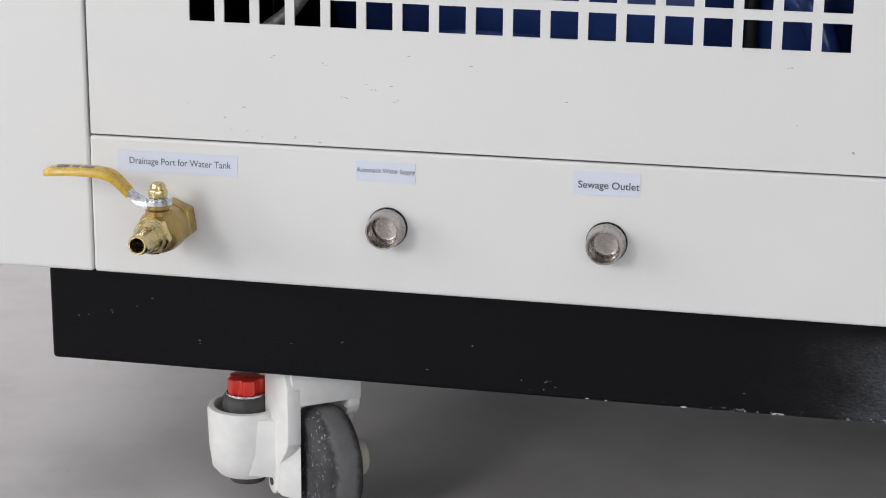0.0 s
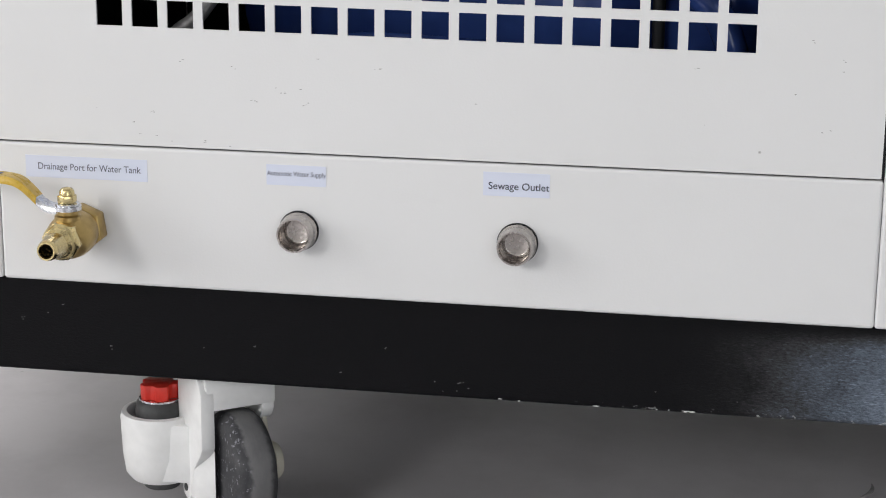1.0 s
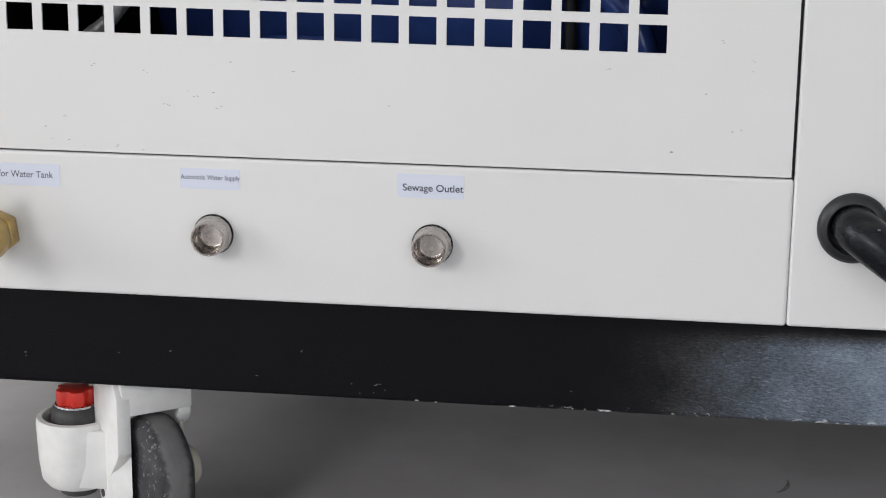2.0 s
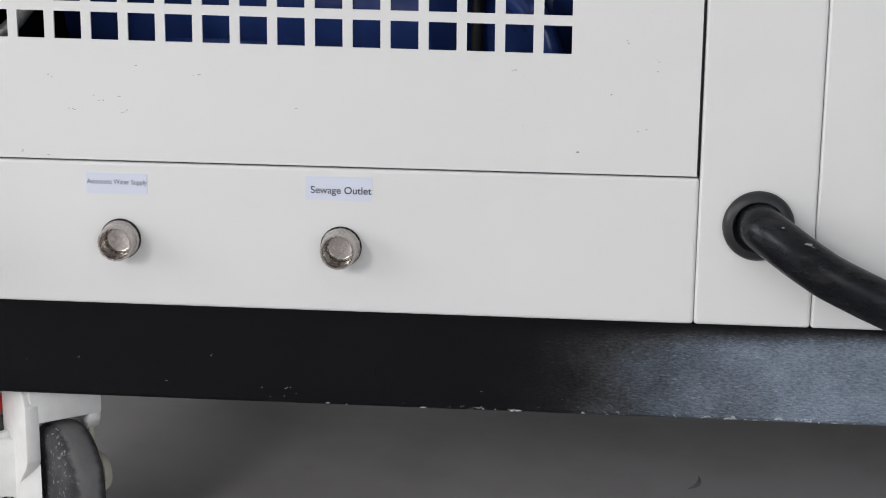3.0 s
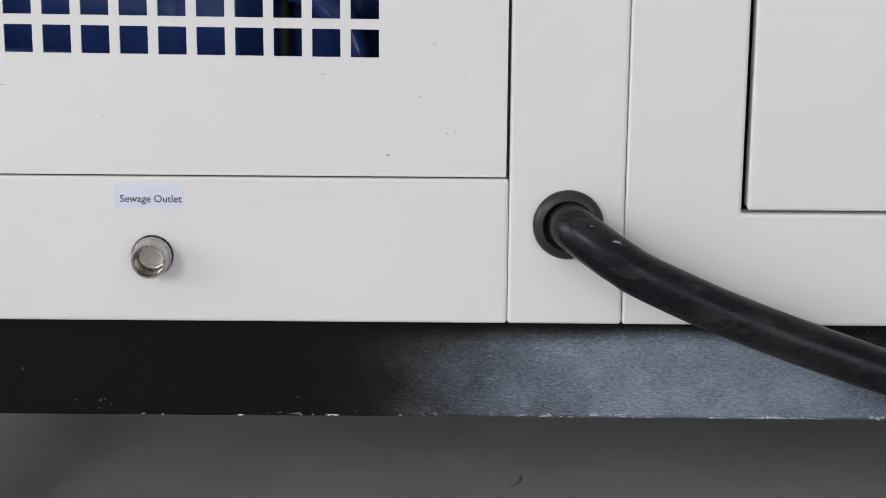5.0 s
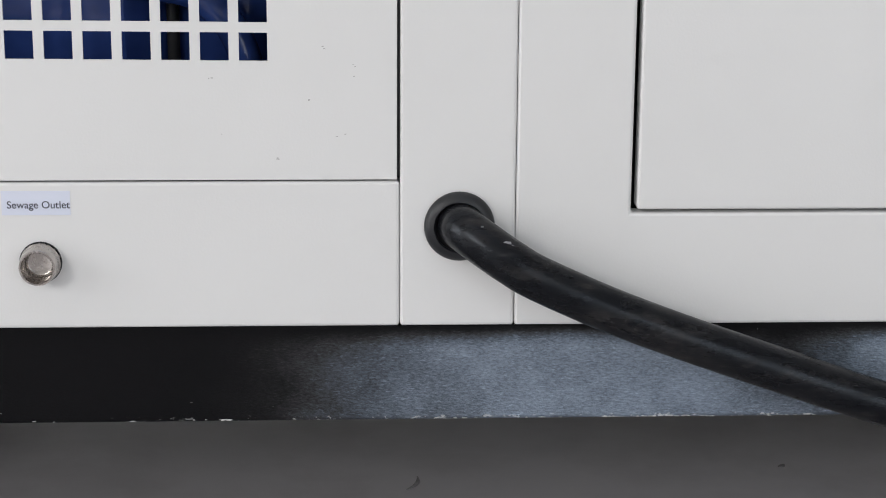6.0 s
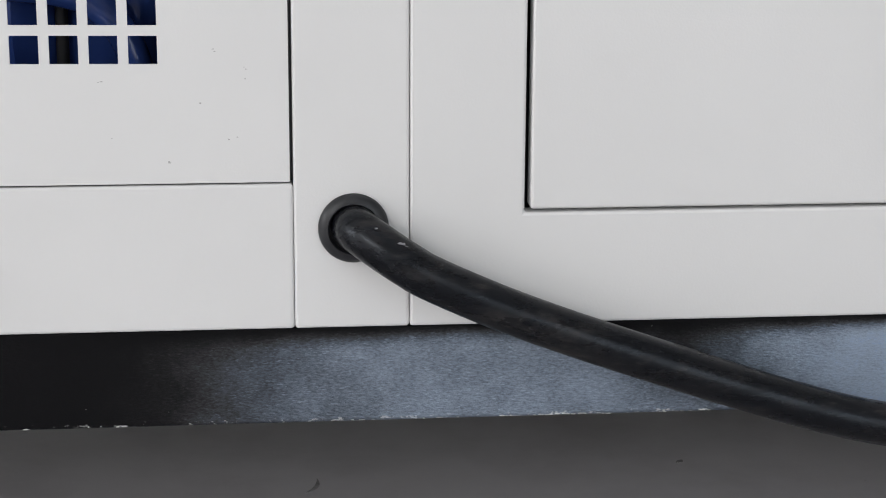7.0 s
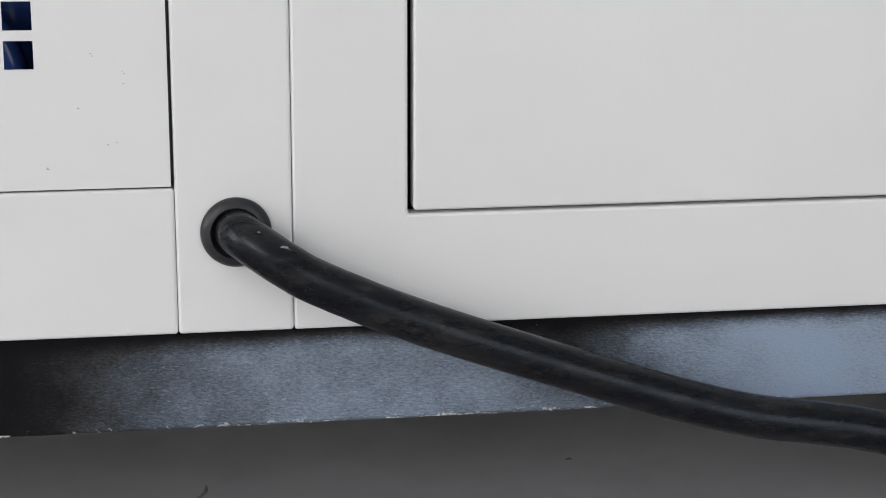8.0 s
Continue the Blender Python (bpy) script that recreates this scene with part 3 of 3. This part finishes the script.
    grip = part("lever_grip", strip([(0.0160, 0.0193, 0.0056), (0.0215, 0.0247, 0.0060), (0.0265, 0.0284, 0.0064), (0.034, 0.0302, 0.0066), (0.048, 0.0304, 0.0070),
                                     (0.0580, 0.0299, 0.0072), (0.0628, 0.0294, 0.0064), (0.0652, 0.0288, 0.0046), (0.0664, 0.0283, 0.0024)], 0.0022, sy), YELLOW, v, "yellow coated lever grip")
    for d0, d1 in ((0.037, 0.0435), (0.0455, 0.0495), (0.052, 0.058)):
        part("marking", box(vx - d1, vx - d0, sy - 0.0024, sy + 0.0022, vz + 0.0328, vz + 0.03395, 0.0002), INK_FADED, grip, "dark worn marking on the lever")
    return v


ball_valve()


# ---- threaded pipe stubs ----
def pipe_stub(x, z):
    s = thing("pipe_fitting", (x, 0, z), "threaded stainless steel pipe stub in the panel", "pipe fitting", "pipe fittings in the lower panel")
    at = pose(x, 0, z) @ OUT
    out = [(0.0106, 0.0002)]
    k = 0.0012
    while k < 0.0075:
        out += [(0.0101, k), (0.0107 - 0.06 * k, k + 0.0008)]
        k += 0.0016
    out += [(0.0099, 0.0092), (0.0096, 0.0128), (0.0093, 0.0134), (0.0085, 0.0134), (0.0081, 0.0128), (0.0079, 0.0010), (0.0079, 0.0004)]
    part("nipple", lathe(out, at, 44), STEEL, s)
    part("gasket", lathe([(0.0108, 0.0), (0.0112, 0.0), (0.0112, 0.0012), (0.0108, 0.0012)], at, 40, closed=True), GROMMET, s, "thin black gasket ring")
    part("plug", lathe([(0.0076, 0.0006), (0.0076, 0.0016), (0.0066, 0.0020), (0.0060, 0.0018)], at, 32), STEEL, s, "dull disc inside the pipe")
    return s


pipe_stub(0.1124, 0.1866)
pipe_stub(0.2335, 0.1860)


# ---- labels ----
def sticker(x0, x1, z0, z1, words, tx0, tx1, tz, height, label, ink, lean=0.0):
    s = mesh_object("label_sticker", box(x0, x1, -0.00025, 0.0002, z0, z1), STICKER, 0)
    tagged(s, label, "label", "printed labels on the lower panel")
    cu = bpy.data.curves.new("text", "FONT")
    cu.body, cu.size, cu.extrude, cu.offset = words, 0.01, 0.00004, 0.00008
    tmp = new("text", cu)
    bpy.context.view_layer.update()
    me = bpy.data.meshes.new_from_object(tmp.evaluated_get(bpy.context.evaluated_depsgraph_get()))
    bpy.data.objects.remove(tmp)
    xs = [v.co.x for v in me.vertices]
    zs = [v.co.y for v in me.vertices]
    sx, sz = (tx1 - tx0) / (max(xs) - min(xs)), height / (max(zs) - min(zs))
    me.transform(Matrix.Translation((tx0, -0.0003, tz)) @ pose(0, 0, 0, 90, lean, 0) @ Matrix.Diagonal((sx, sz, 1, 1)) @ Matrix.Translation((-min(xs), -min(zs), 0)))
    me.materials.clear()
    me.materials.append(ink)
    ob = new("lettering", me)
    ob.parent = s
    return s


sticker(-0.0448, 0.0262, 0.2096, 0.2220, "Drainage Port for Water Tank", -0.0375, 0.0225, 0.2130, 0.0050, "pale blue-white printed label above the brass valve", INK_FADED)
sticker(0.0943, 0.1278, 0.2116, 0.2230, "Automatic Water Supply", 0.0947, 0.1277, 0.2160, 0.0036, "small pale printed label with tiny lettering", INK_FADED)
sticker(0.2143, 0.2502, 0.2115, 0.2245, "Sewage Outlet", 0.2172, 0.2500, 0.2139, 0.0052, "pale blue-white printed label with bolder lettering", INK)


# ---- power cable and its grommet ----
GX, GZ = 0.4551, 0.2048
grommet = [(0.0135, 0.0), (0.0186, 0.0), (0.0189, 0.0016), (0.0182, 0.0034), (0.0160, 0.0052), (0.0138, 0.0056), (0.0130, 0.0048)]
g = mesh_object("cable_grommet", lathe(grommet, pose(GX, 0, GZ) @ OUT, 56, closed=True), GROMMET)
tagged(g, "round black rubber grommet around the power cable", "grommet")
# near-black disc on the solid panel stands in for the hole's shade
hollow = mesh_object("cable_entry", lathe([(0.0136, -0.003), (0.0136, 0.0008)], pose(GX, 0, GZ) @ OUT, 32), INNER)
tagged(hollow, "dark disc painted as the shaded hole behind the cable grommet", "cable entry", kind="structure")
CABLE_LINE = [(GX - 0.0005, 0.012, GZ + 0.0010), (GX + 0.0002, -0.001, GZ + 0.0012), (GX + 0.0030, -0.0125, GZ + 0.0002), (0.4702, -0.0195, 0.1972), (0.4815, -0.0225, 0.1899),
              (0.4949, -0.024, 0.1821), (0.5287, -0.026, 0.1670), (0.5637, -0.028, 0.1535), (0.5939, -0.029, 0.1428), (0.6296, -0.030, 0.1306), (0.6656, -0.031, 0.1185),
              (0.7089, -0.032, 0.1052), (0.7385, -0.033, 0.0982), (0.7728, -0.034, 0.0930), (0.8104, -0.036, 0.0857), (0.90, -0.052, 0.064), (1.02, -0.09, 0.036), (1.15, -0.14, 0.0122),
              (1.40, -0.25, 0.0120), (1.9, -0.55, 0.0120)]
cable = mesh_object("power_cable", tube(CABLE_LINE, lambda u: 0.0120, 36), CABLE)
flake = bmesh.new()
rng = random.Random(3)
for fx, fy, fz, w, h in ((0.4784, -0.0290, 0.2025, 0.0034, 0.0016), (0.4806, -0.0286, 0.2008, 0.0020, 0.0009), (0.4655, -0.0255, 0.2105, 0.0010, 0.0004)):
    ring = [flake.verts.new((fx + w * math.cos(6.283 * k / 9) * rng.uniform(0.5, 1), fy - 0.4 * h * math.sin(6.283 * k / 9) - 0.0004, fz + h * math.sin(6.283 * k / 9) * rng.uniform(0.5, 1))) for k in range(9)]
    low = [flake.verts.new(v.co + Vector((0, 0.004, -0.003))) for v in ring]
    flake.faces.new(ring)
    for k in range(9):
        flake.faces.new((ring[k], ring[(k + 1) % 9], low[(k + 1) % 9], low[k]))
part("scuffed_flake", flake, SCRAPE, cable, "pale scuffed flake on the rubber", 0)
tagged(cable, "thick dusty black rubber power cable sagging to the floor", "cable")

# ---- inside the cabinet, behind the vent holes ----
tank = thing("blue_tank", (0.27, 0.20, Z_BOTTOM + 0.003), "glossy blue painted tank inside the cabinet", "tank")
part("shell", lathe([(0.02, 0.075), (0.075, 0.085), (0.105, 0.105), (0.112, 0.13), (0.112, 0.34), (0.105, 0.365), (0.07, 0.385), (0.02, 0.39)],
                    pose(-0.015, 0.290, 0.31, 0, 0, -24) @ pose(0, 0, 0, 0, 90, 0), 48), BLUE, tank)
for x in (0.13, 0.32):
    part("saddle", box(x, x + 0.025, 0.14, 0.27, Z_BOTTOM + 0.0032, 0.24, 0.003), BLUE, tank)
pump = thing("blue_pump", (0.36, 0.10, Z_BOTTOM + 0.003), "blue painted pump housing with cast ribs", "pump")
part("housing", lathe([(0.03, 0), (0.055, 0.004), (0.058, 0.03), (0.050, 0.05), (0.050, 0.12), (0.057, 0.13), (0.057, 0.17), (0.035, 0.19)], pose(0.335, 0.112, Z_BOTTOM + 0.0032), 36), BLUE, pump)
for k in range(6):
    part("rib", lathe([(0.0500, 0.058 + 0.011 * k), (0.0545, 0.059 + 0.011 * k), (0.0545, 0.062 + 0.011 * k), (0.0500, 0.063 + 0.011 * k)], pose(0.335, 0.112, Z_BOTTOM + 0.0032), 32, closed=True), BLUE, pump)
casing = mesh_object("blue_motor_casing", box(0.275, 0.44, 0.185, 0.34, Z_BOTTOM + 0.0032, 0.56, 0.02, 4), BLUE)
tagged(casing, "glossy blue motor casing with rounded edges inside the cabinet", "motor casing")
hose = mesh_object("hose", tube([(-0.02, 0.07, 0.1530), (-0.015, 0.07, 0.22), (0.004, 0.06, 0.262), (0.026, 0.055, 0.284), (0.045, 0.058, 0.302), (0.075, 0.08, 0.36), (0.08, 0.10, 0.55)], 0.0045, 16), SILVER_HOSE)
pipe = mesh_object("riser_pipe", tube([(0.301, 0.060, 0.1530), (0.301, 0.060, 0.25), (0.301, 0.060, 0.40), (0.301, 0.060, 0.7)], 0.0035, 16), INNER)
# pipe added for a level glint, placed to fit the camera's view
glint_pipe = mesh_object("blue_glint_pipe", tube([(0.118, 0.080, 0.2810), (0.135, 0.074, 0.2835), (0.16, 0.072, 0.2835), (0.20, 0.072, 0.2815), (0.24, 0.074, 0.2805), (0.262, 0.082, 0.262), (0.266, 0.090, 0.1530)], 0.0032, 16), BLUE)
tagged(glint_pipe, "thin glossy blue pipe added to give a level glint inside the cabinet", "pipe")
tagged(pipe, "dark upright pipe inside the cabinet", "pipe")
elbow = mesh_object("blue_elbow_pipe", tube([(0.345, 0.040, 0.1530), (0.345, 0.032, 0.26), (0.338, 0.031, 0.300), (0.318, 0.034, 0.322), (0.285, 0.045, 0.328), (0.24, 0.06, 0.328)], 0.0085, 18), BLUE)
tagged(elbow, "glossy blue bent pipe inside the cabinet", "pipe")
tagged(hose, "grey braided hose inside the cabinet", "hose")


# ---- scuffs on the floor ----
def scuff(x, y, length, width, turn):
    bm = bmesh.new()
    n = 10
    a, b = [], []
    for k in range(n):
        u = k / (n - 1)
        w = width * (0.25 + math.sin(math.pi * u)) * 0.5
        px, py = length * (u - 0.5), 0.13 * length * (u - 0.5) ** 2 * 4
        a.append(bm.verts.new((px, py + w, 0.0006)))
        b.append(bm.verts.new((px, py - w, 0.0006)))
    for k in range(n - 1):
        bm.faces.new((a[k], a[k + 1], b[k + 1], b[k]))
    down = bmesh.ops.extrude_face_region(bm, geom=bm.faces[:])["geom"]
    bmesh.ops.translate(bm, verts=[v for v in down if isinstance(v, bmesh.types.BMVert)], vec=(0, 0, -0.0008))
    bm.transform(pose(x, y, 0, 0, 0, turn))
    return tagged(mesh_object("floor_scuff", bm, SCUFF, 0), "short dark curved scuff on the concrete", "scuff", kind="stuff")


scuff(0.4383, 0.1478, 0.024, 0.0022, 72)
scuff(0.6788, 0.1717, 0.006, 0.0030, 40)
